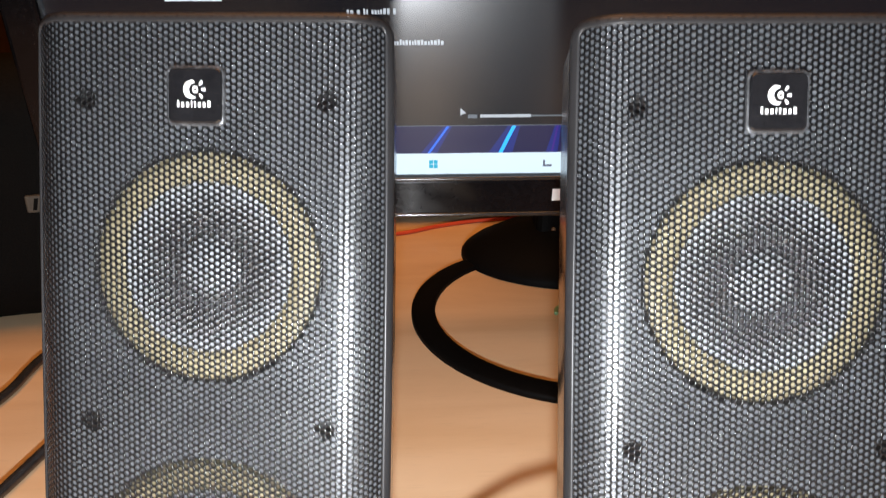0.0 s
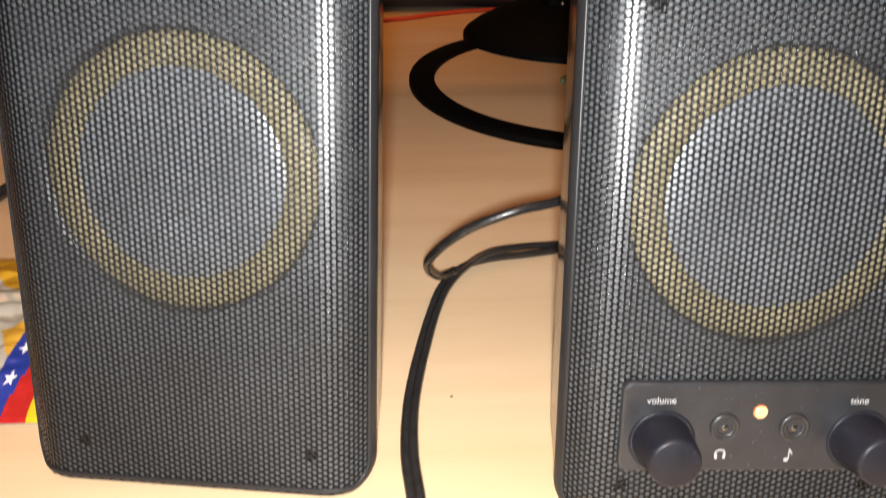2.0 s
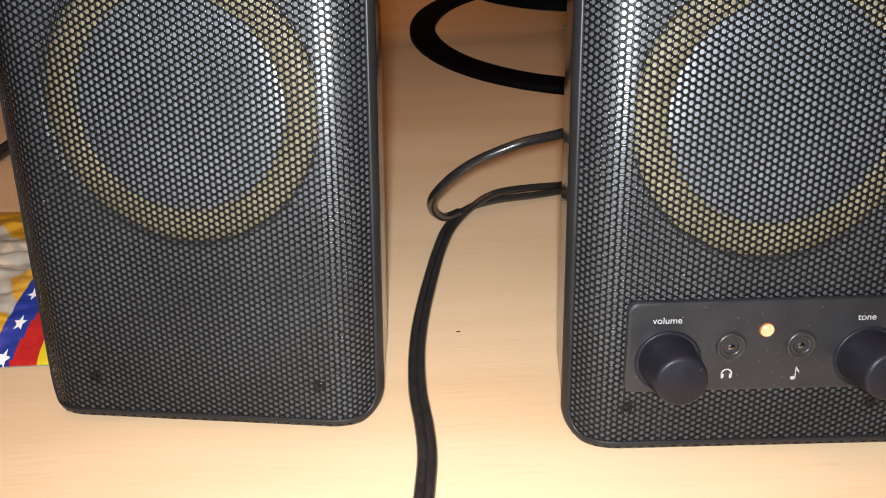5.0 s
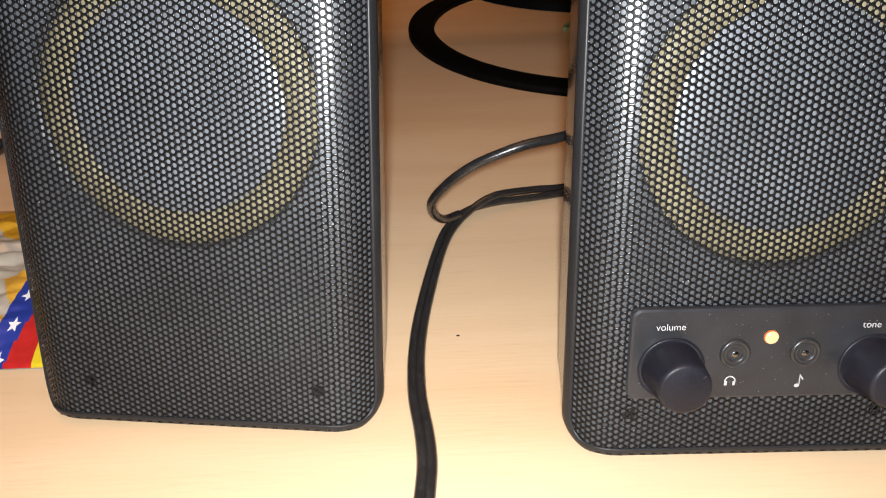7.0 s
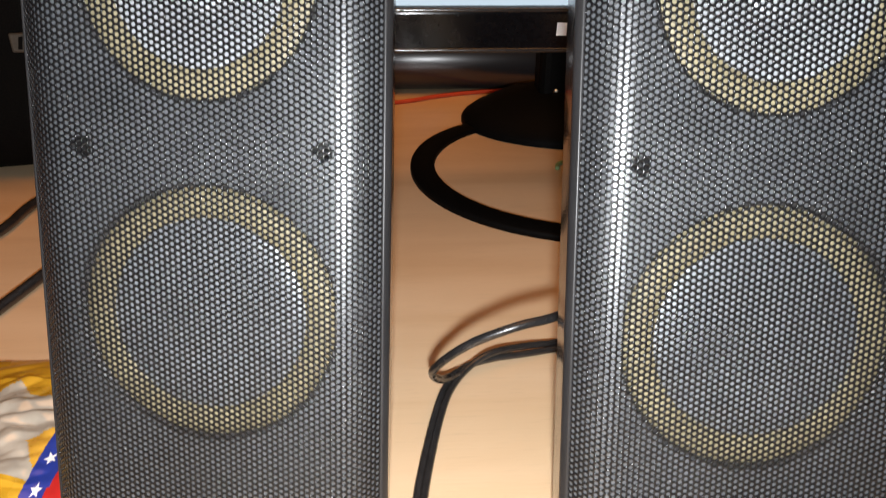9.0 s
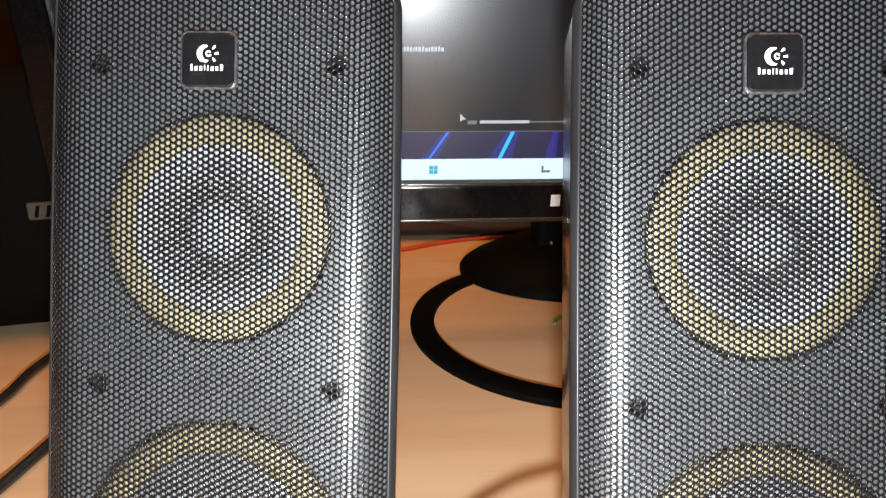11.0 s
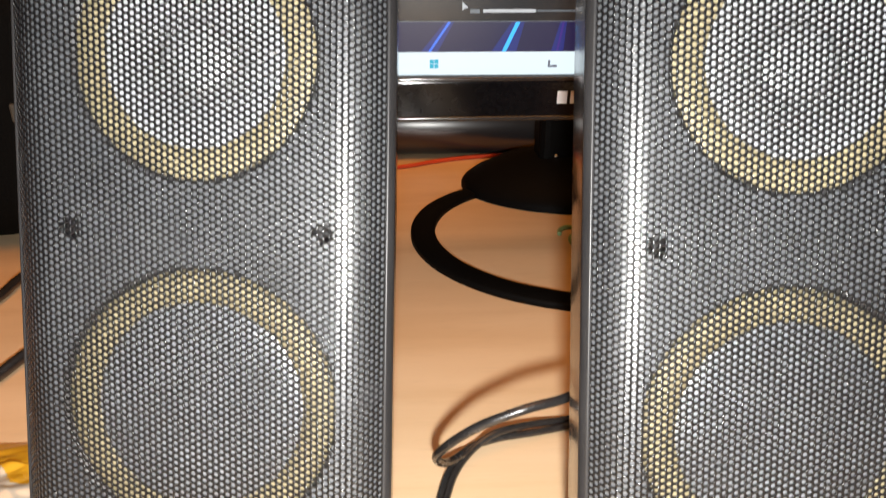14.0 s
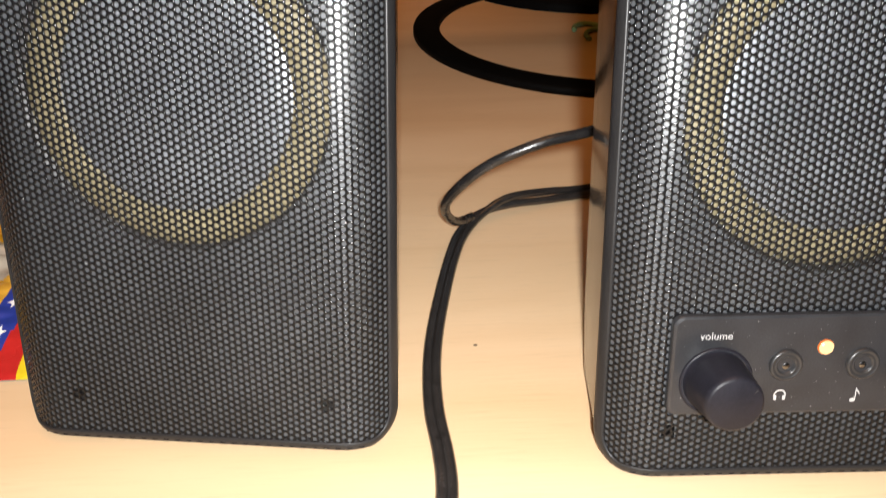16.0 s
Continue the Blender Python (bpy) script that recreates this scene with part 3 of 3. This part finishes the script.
lit("task_bar", MX0 + 0.02, MX1 - 0.02, SC0, 0.1420, M_TASK)
lit("wallpaper", MX0 + 0.02, MX1 - 0.02, 0.1420, 0.1588, M_NAVY)
lit("player_edge", MX0 + 0.02, MX1 - 0.02, 0.1588, 0.1592, M_DIMTEXT)
for x0, x1, w, mt in ((0.0700, 0.0815, 0.0016, M_STREAK), (0.1130, 0.1205, 0.0024, M_STREAK2), (0.1440, 0.1465, 0.0012, M_PURPLE), (0.165, 0.172, 0.002, M_STREAK), (0.03, 0.045, 0.0015, M_PURPLE)):
    lit_poly("streak_halo", [(x0 - w * 3, 0.1421), (x0 + w * 3, 0.1421), (x1 + w * 1.5, 0.1587), (x1 - w * 1.5, 0.1587)], M_HALO, 0.00035)
    lit_poly("blue_streak", [(x0 - w / 2, 0.1421), (x0 + w / 2, 0.1421), (x1 + w / 2, 0.1587), (x1 - w / 2, 0.1587)], mt)
lit("elapsed_bar", 0.1003, 0.1300, 0.1638, 0.1656, M_TEXTGLOW)
lit("remaining_bar", 0.1300, 0.2100, 0.1643, 0.1651, M_DIMTEXT)
lit("time_bar", 0.0930, 0.0985, 0.1634, 0.1656, M_DIMTEXT)
lit_poly("mouse_pointer", [(0.0886, 0.1697), (0.0886, 0.1650), (0.0898, 0.1660), (0.0920, 0.1664)], M_TEXTGLOW, 0.0006)
for dx in (0, 1):
    for dz in (0, 1):
        lit("start_icon_tile", 0.0702 + dx * 0.0027, 0.0726 + dx * 0.0027, 0.1327 + dz * 0.0027, 0.1351 + dz * 0.0027, M_TEAL, 0.0006)
lit("tray_icon", 0.1392, 0.1446, 0.1330, 0.1344, M_ICON, 0.0006)
lit("tray_icon", 0.1392, 0.1404, 0.1344, 0.1372, M_ICON, 0.0006)
lit("side_window", -0.0700, -0.0400, 0.2290, 0.2900, M_WHITE)
for k in range(5):
    lit("window_line", -0.062, -0.0445, 0.2405 + 0.011 * k, 0.2416 + 0.011 * k, M_ICON, 0.0006)
for z0, words in ((0.2355, [(0.0010, 0.0380), (0.0400, 0.0580), (0.0800, 0.1040)]), (0.2220, [(0.0260, 0.0530)]), (0.2055, [(0.0440, 0.0800)])):
    for x0, x1 in words:
        x = x0
        while x < x1 - 0.001:
            w = random.uniform(0.0009, 0.0017)
            lit("text_bar", x, min(x + w, x1), z0, z0 + random.uniform(0.0020, 0.0031), M_TEXTGLOW)
            x += w + (0.0019 if random.random() < 0.15 else 0.0005)
lettering("Wo geht die Party ab", 0.0046, (0.0205, YM - 0.0004, 0.2535), scr, M_TEXTGLOW, "song_title")
lit("text_bar", 0.0075, 0.0270, 0.2462, 0.2486, M_DIMTEXT)
lit_poly("green_dot", [(0.0035 + 0.0025 * math.cos(a), 0.2474 + 0.0025 * math.sin(a)) for a in np.linspace(0, 2 * math.pi, 16, endpoint=False)], M_GREEN)
lit("pale_strip", -0.1085, -0.1060, 0.2490, 0.2750, M_WARM)
lit("pale_strip", -0.1050, -0.1022, 0.2485, 0.2750, M_WARM)
lit("red_strip", -0.1022, -0.1014, 0.2560, 0.2750, M_REDGLOW)
lit_poly("pale_dot", [(-0.0880 + 0.002 * math.cos(a), 0.2566 + 0.0028 * math.sin(a)) for a in np.linspace(0, 2 * math.pi, 14, endpoint=False)], M_TEXTGLOW)
lit("row_number_bar", -0.0090, -0.0050, 0.2490, 0.2520, M_DIMTEXT)
lit("row_number_bar", -0.0090, -0.0050, 0.2340, 0.2370, M_DIMTEXT)
for zz, yy in ((SC0 - 0.0012, YM - 0.0055), (BZ0 + 0.0016, YM - 0.0056)):
    o = tube("bezel_edge", [(MX0 + 0.004, yy, zz), (0.1, yy, zz), (MX1 - 0.004, yy, zz)], 0.0014, M_EDGE, mon, "polished bezel edge")
    o.matrix_parent_inverse = mon_m
# maker's lettering on the bezel, as plain bars
for k in range(7):
    o = screen_quad("bezel_mark", 0.1452 + k * 0.0078, 0.1512 + k * 0.0078, 0.1128, 0.1204, M_PRINT, 0.0062)
# neck and ring foot
mpart("neck", box_bm(0.165, 0.290, YM + 0.155, YM + 0.190, 0.012, 0.20, 0.008, 3), M_STAND)
# two added chrome studs that stand in for white glints on the neck
M_CHROME = mat("polished_glint_steel", (0.8, 0.8, 0.8), 0.12, metal=1.0)
for z in (0.0325, 0.0215):
    head = lathe([(0.0024, 0.0), (0.0024, 0.0006), (0.0018, 0.0014), (0.0008, 0.0019), (0, 0.0020)], 20, Matrix.Translation((0.1790, YM + 0.1548, z)))
    mpart("screw", head, M_CHROME, None, "small polished stud added for a white glint on the neck", True)
mpart("arm", box_bm(0.170, 0.285, YM + 0.040, YM + 0.160, 0.195, 0.235, 0.006, 2), M_MATTEBLACK)


def ring_foot():
    bm = bmesh.new()
    segs, rings = 96, []
    cx, cy, R0 = 0.181, 0.352, 0.1255
    for rr, zz in ((R0, 0.0), (R0, 0.0028), (R0 - 0.0005, 0.0038), (R0 - 0.0015, 0.0043), (R0 - 0.0162, 0.0043), (R0 - 0.0172, 0.0038), (R0 - 0.0176, 0.0028), (R0 - 0.0176, 0.0)):
        rings.append([bm.verts.new((cx + rr * math.cos(2 * math.pi * i / segs), cy + rr * 1.03 * math.sin(2 * math.pi * i / segs), zz)) for i in range(segs)])
    for a, b in zip(rings, rings[1:] + rings[:1]):
        for i in range(segs):
            j = (i + 1) % segs
            bm.faces.new((a[i], a[j], b[j], b[i]))
    return bm


mpart("foot_ring", ring_foot(), M_STAND, None, "black ring-shaped stand foot", True)
bridge = lathe([(0.0, 0.034), (0.40, 0.031), (0.70, 0.023), (0.90, 0.013), (0.98, 0.007), (1.0, 0.004), (1.0, 0.0004)], 64)
bridge.transform(Matrix.Translation((0.205, 0.470, 0)) @ Matrix.Diagonal((0.104, 0.082, 1, 1)) @ Matrix.Rotation(radians(-90), 4, "X"))
mpart("foot_bridge", bridge, M_STAND, None, "rounded black stand base", True)
TIP = Matrix.Translation((-0.0020, YM + 0.0025, SC0 - 0.0062)) @ Matrix.Rotation(radians(7), 4, "X") @ Matrix.Translation((0, -YM, -SC0))
for o in list(mon.children):
    if o.name.split(".")[0] in ("bezel_bar", "back_shell", "screen", "bezel_mark", "bezel_edge"):
        o.matrix_basis = TIP

# ---------------------------------------------------------------- cables and clutter
main = [(0.0550, -0.060), (0.0562, -0.042), (0.0575, -0.028), (0.0587, -0.0150), (0.0582, -0.0045), (0.0566, 0.0088), (0.0565, 0.0235), (0.0578, 0.0385), (0.0608, 0.0570), (0.0652, 0.0785), (0.0700, 0.0945), (0.0780, 0.1060), (0.0890, 0.1110), (0.1055, 0.1175), (0.1200, 0.1228), (0.140, 0.130)]
turn_at = [0, 0, 0.1, 0.0, -0.1, 0.1, 0.3, 0.2, 0.2, 0.25, 0.3, 0.7, 1.4, 2.3, 2.9, 3.1]
wide_at = [0.0012] * 9 + [0.0012, 0.0014, 0.0019, 0.0023, 0.0019, 0.0018, 0.0019]
speaker_cable = thing("speaker_cable", Matrix(), "thick black twin cable lying on the table", "cable")
for sg in (-1, 1):
    pts = []
    for k, (x, y) in enumerate(main):
        a, b = main[max(k - 1, 0)], main[min(k + 1, len(main) - 1)]
        d = Vector((b[0] - a[0], b[1] - a[1], 0)).normalized()
        side = Vector((d.y, -d.x, 0))
        off = sg * wide_at[k]
        pts.append(Vector((x, y, 0.0015 + abs(off) * 0.5 * (1 - math.cos(2 * turn_at[k])) * 0.9)) + side * off * math.cos(turn_at[k]) + Vector((0, 0, off * math.sin(turn_at[k]) * 0.8 + (0.8 * abs(off) * abs(math.sin(turn_at[k]))))))
    tube("strand", pts, 0.0015, M_CABLE, speaker_cable, "black rubber strand")
loop = [(0.1260, 0.1000, 0.0430), (0.1180, 0.0860, 0.0480), (0.1110, 0.0740, 0.0510), (0.1034, 0.0675, 0.0520), (0.0930, 0.0648, 0.0512), (0.0850, 0.0642, 0.0487), (0.0765, 0.0648, 0.0445), (0.0694, 0.0671, 0.0380), (0.0643, 0.0720, 0.0295), (0.0630, 0.0775, 0.0225), (0.0646, 0.0841, 0.0150), (0.0683, 0.0918, 0.0085), (0.0740, 0.1000, 0.0055)]
tagged(tube("cable_loop", loop, 0.0016, M_WORNCABLE), "thin worn dark grey cable bent into a raised loop", "cable")

tagged(tube("side_cable", [(-0.150, 0.12, 0.003), (-0.1409, 0.1647, 0.003), (-0.1356, 0.1951, 0.003), (-0.130, 0.23, 0.003), (-0.11, 0.30, 0.003)], 0.003, M_CABLE), "black cable lying beside the loudspeaker", "cable")
tagged(tube("side_cable", [(-0.200, 0.20, 0.003), (-0.1853, 0.2479, 0.003), (-0.1844, 0.293, 0.003), (-0.17, 0.36, 0.003)], 0.003, M_CABLE), "black cable lying beside the loudspeaker", "cable")
tagged(tube("red_cable", [(0.00, 0.515, 0.002), (0.0512, 0.5322, 0.002), (0.0802, 0.5486, 0.002), (0.1225, 0.565, 0.002), (0.2, 0.58, 0.002)], 0.002, M_RED), "thin red cable behind the monitor", "cable")
tb = lathe([(0, 0.22), (0.027, 0.22), (0.030, 0.216), (0.030, -0.216), (0.027, -0.22), (0, -0.22)], 48, Matrix.Translation((0.085, 0.590, 0.0302)) @ Matrix.Rotation(radians(90), 4, "Z"))
tube_body = part("black_tube", tb, M_TUBE, smooth=True)
for sgn in (-1, 1):
    part("end_cap", lathe([(0, sgn * 0.2222), (0.0255, sgn * 0.2222), (0.0268, sgn * 0.2212), (0.0268, sgn * 0.2196)], 40, Matrix.Translation((0.085, 0.590, 0.0302)) @ Matrix.Rotation(radians(90), 4, "Z")), M_MATTEBLACK, tube_body, "matt black end cap")
tagged(tube_body, "black cylinder lying behind the monitor", "tube")


# ---------------------------------------------------------------- sweet bag beside the left loudspeaker
M_BAG_YELLOW = grain(mat("ochre_printed_film", (0.54, 0.30, 0.02), 0.28, spec=0.5, coat=0.3), 300, 0.08, 0.0002, big=60, big_amount=0.1)
M_BAG_BRIGHT = grain(mat("bright_yellow_film", (0.66, 0.50, 0.02), 0.28, spec=0.5, coat=0.3), 300, 0.06, 0.0002, big=60)
M_BAG_RED = grain(mat("red_printed_film", (0.46, 0.02, 0.018), 0.28, spec=0.5, coat=0.3), 300, 0.1, 0.0002, big=60)
M_BAG_BLUE = grain(mat("blue_printed_film", (0.02, 0.04, 0.26), 0.28, spec=0.5, coat=0.3), 300, 0.15, 0.0002, big=60)
M_BAG_CREAM = grain(mat("crumpled_clear_film", (0.44, 0.40, 0.33), 0.12, spec=0.8, coat=0.6), 250, 0.06, 0.00015, big=60, big_amount=0.2)
M_BAG_ORANGE = grain(mat("orange_sweet_through_film", (0.60, 0.33, 0.04), 0.25, spec=0.5, coat=0.3), 250, 0.1, 0.0003, big=60)


def bag_height(x, y):
    ex, ey = min(1, (x + 0.175) / 0.02, (-0.049 - x) / 0.012), min(1, (y - 0.027) / 0.018, (0.1205 - y) / 0.02)
    body = max(0, min(ex, ey))
    ripple = 0.0022 * noise.noise(Vector((x * 70, y * 55, 1))) + 0.0003 * noise.noise(Vector((x * 260, y * 220, 4)))
    bend = noise.noise(Vector((x * 40, y * 40, 5)))
    ridge = 0.0030 * abs(noise.noise(Vector((x * 60 + y * 40, y * 110 - x * 50, 8))))
    ridge += 0.0016 * abs(((0.8 * x + 0.6 * y) * 95 + bend) % 2 - 1) + 0.0012 * abs(((0.85 * y - 0.5 * x) * 150 + 1.4 * bend) % 2 - 1)
    calm = min(1, max(0.2, (-0.066 - x) / 0.01)) * (0.4 if y > 0.1 or y < 0.043 else 1.0)
    return 0.0012 + body ** 0.6 * (0.0055 + calm * (ripple + ridge))


def bag_colour(x, y):
    wob = 0.0012 * noise.noise(Vector((x * 120, y * 120, 2)))
    if x > -0.0586:
        return "yellow_corner"
    if x > -0.0664 + (y - 0.0273) * 0.12:
        return "red_band"
    if x > -0.0722:
        return "blue_band"
    if y < 0.0455 + wob:
        return "ochre_print"
    if y > 0.0875 + wob * 2 + 0.0100 * max(0, 1 - abs(x + 0.098) / 0.007):
        return "ochre_back"
    k = (y - 0.048) / 0.0175
    if 0 < k - (x + 0.0785) * 25 and k - (x + 0.0785) * 45 < 1 and x > -0.0715 - 0.0106 * k + wob:
        return "orange_window"
    return "clear_film"


bag = thing("sweet_bag", pose(-0.11, 0.07, 0), "crumpled yellow plastic sweet bag with red and blue starry bands", "bag")
bag_inv = bag.matrix_world.inverted()
groups = {}
NX, NY = 150, 120
gx = lambda i: -0.175 + 0.126 * i / NX
gy = lambda j: 0.027 + 0.0935 * j / NY
for i in range(NX):
    for j in range(NY):
        groups.setdefault(bag_colour(gx(i + 0.5), gy(j + 0.5)), []).append((i, j))
paint = {"yellow_corner": M_BAG_BRIGHT, "red_band": M_BAG_RED, "blue_band": M_BAG_BLUE, "ochre_print": M_BAG_YELLOW, "ochre_back": M_BAG_YELLOW, "orange_window": M_BAG_ORANGE, "clear_film": M_BAG_CREAM}
for nm, cells in groups.items():
    idx, verts, faces = {}, [], []
    for i, j in cells:
        q = []
        for a, b in ((i, j), (i + 1, j), (i + 1, j + 1), (i, j + 1)):
            if (a, b) not in idx:
                idx[a, b] = len(verts)
                verts.append((gx(a), gy(b), bag_height(gx(a), gy(b))))
            q.append(idx[a, b])
        faces.append(q)
    o = ob_from(nm, verts, faces, paint[nm], bag, "", True)
    o.matrix_parent_inverse = bag_inv
# underside, so that the bag is closed
o = ob_from("underside", [(-0.175, 0.027, 0.0008), (-0.049, 0.027, 0.0008), (-0.049, 0.1205, 0.0008), (-0.175, 0.1205, 0.0008)], [(3, 2, 1, 0)], M_BAG_CREAM, bag)
o.matrix_parent_inverse = bag_inv
for cx, cy, turn in ((-0.0678, 0.0411, 0.3), (-0.0686, 0.0545, 0.9), (-0.0684, 0.0286, 0.1), (-0.0675, 0.0680, 0.5), (-0.0680, 0.0820, 0.2)):
    pts = []
    for k in range(10):
        r = 0.0021 if k % 2 == 0 else 0.0009
        a = turn + math.pi * k / 5
        x, y = cx + r * math.cos(a), cy + r * 1.5 * math.sin(a)
        pts.append((x, y, bag_height(x, y) + 0.00045))
    o = ob_from("printed_star", pts, [tuple(range(10))], M_PRINT, bag)
    o.matrix_parent_inverse = bag_inv

# ---------------------------------------------------------------- dark things at the far side of the table
M_FABRIC = grain(mat("black_mesh_fabric", (0.004, 0.0037, 0.0033), 0.8, spec=0.06), 900, 0.4, 0.0002, big=40)
M_BEIGE = grain(mat("beige_badge", (0.06, 0.05, 0.036), 0.6), 500, 0.15, 0, big=200)
M_DARKWOOD = grain(mat("dark_brown_wood", (0.03, 0.014, 0.008), 0.4), 20, 0.3, 0, stretch=(1, 6, 1), big=4, big_amount=0.3)
box = thing("portable_loudspeaker", pose(-0.27, 0.385, 0, 0, 0, 12), "black rounded portable loudspeaker with a small beige badge", "loudspeaker")
part("body", box_bm(-0.20, 0.105, -0.060, 0.060, 0.0003, 0.185, 0.042, 8), M_FABRIC, box, "black fabric body", True)
b2 = part("badge", box_bm(0.060, 0.095, -0.0625, -0.0585, 0.088, 0.100, 0.0012, 2), M_BEIGE, box, "beige badge")
for k in range(4):
    ob_from("badge_stroke", [(0.064 + 0.007 * k, -0.0628, 0.090), (0.0665 + 0.007 * k, -0.0628, 0.090), (0.0685 + 0.007 * k, -0.0628, 0.098), (0.066 + 0.007 * k, -0.0628, 0.098)], [(0, 1, 2, 3)], M_FABRIC, b2)
cab = thing("sideboard", pose(-0.9, 1.3, -0.75), "dark brown wooden sideboard standing behind the table", "cabinet")
part("carcass", box_bm(-0.9, 0.72, -0.2, 0.25, 0.0, 1.02, 0.006), M_DARKWOOD, cab)
part("top_board", box_bm(-0.92, 0.74, -0.22, 0.25, 1.021, 1.05, 0.006), M_DARKWOOD, cab, "dark brown top board")

# ---------------------------------------------------------------- specks on the table
crumb = bmesh.new()
bmesh.ops.create_icosphere(crumb, subdivisions=1, radius=0.0004, matrix=Matrix.Translation((0.0697, 0.0353, 0.0002)) @ Matrix.Diagonal((1.8, 1.0, 0.5, 1)))
tagged(part("crumb", crumb, M_CABINET), "tiny dark crumb on the table", "crumb")
M_PALEGREEN = grain(mat("pale_green_rubber", (0.28, 0.45, 0.22), 0.5), 300, 0.15)
tagged(tube("rubber_band", [(0.1630, 0.3460, 0.0017), (0.1650, 0.3540, 0.0017), (0.1715, 0.3600, 0.0017), (0.1800, 0.3570, 0.0017), (0.1815, 0.3480, 0.0017), (0.1730, 0.3440, 0.0017), (0.1685, 0.3350, 0.0017), (0.1687, 0.3250, 0.0017)], 0.0016, M_PALEGREEN), "pale green rubber band lying on the table", "rubber band")
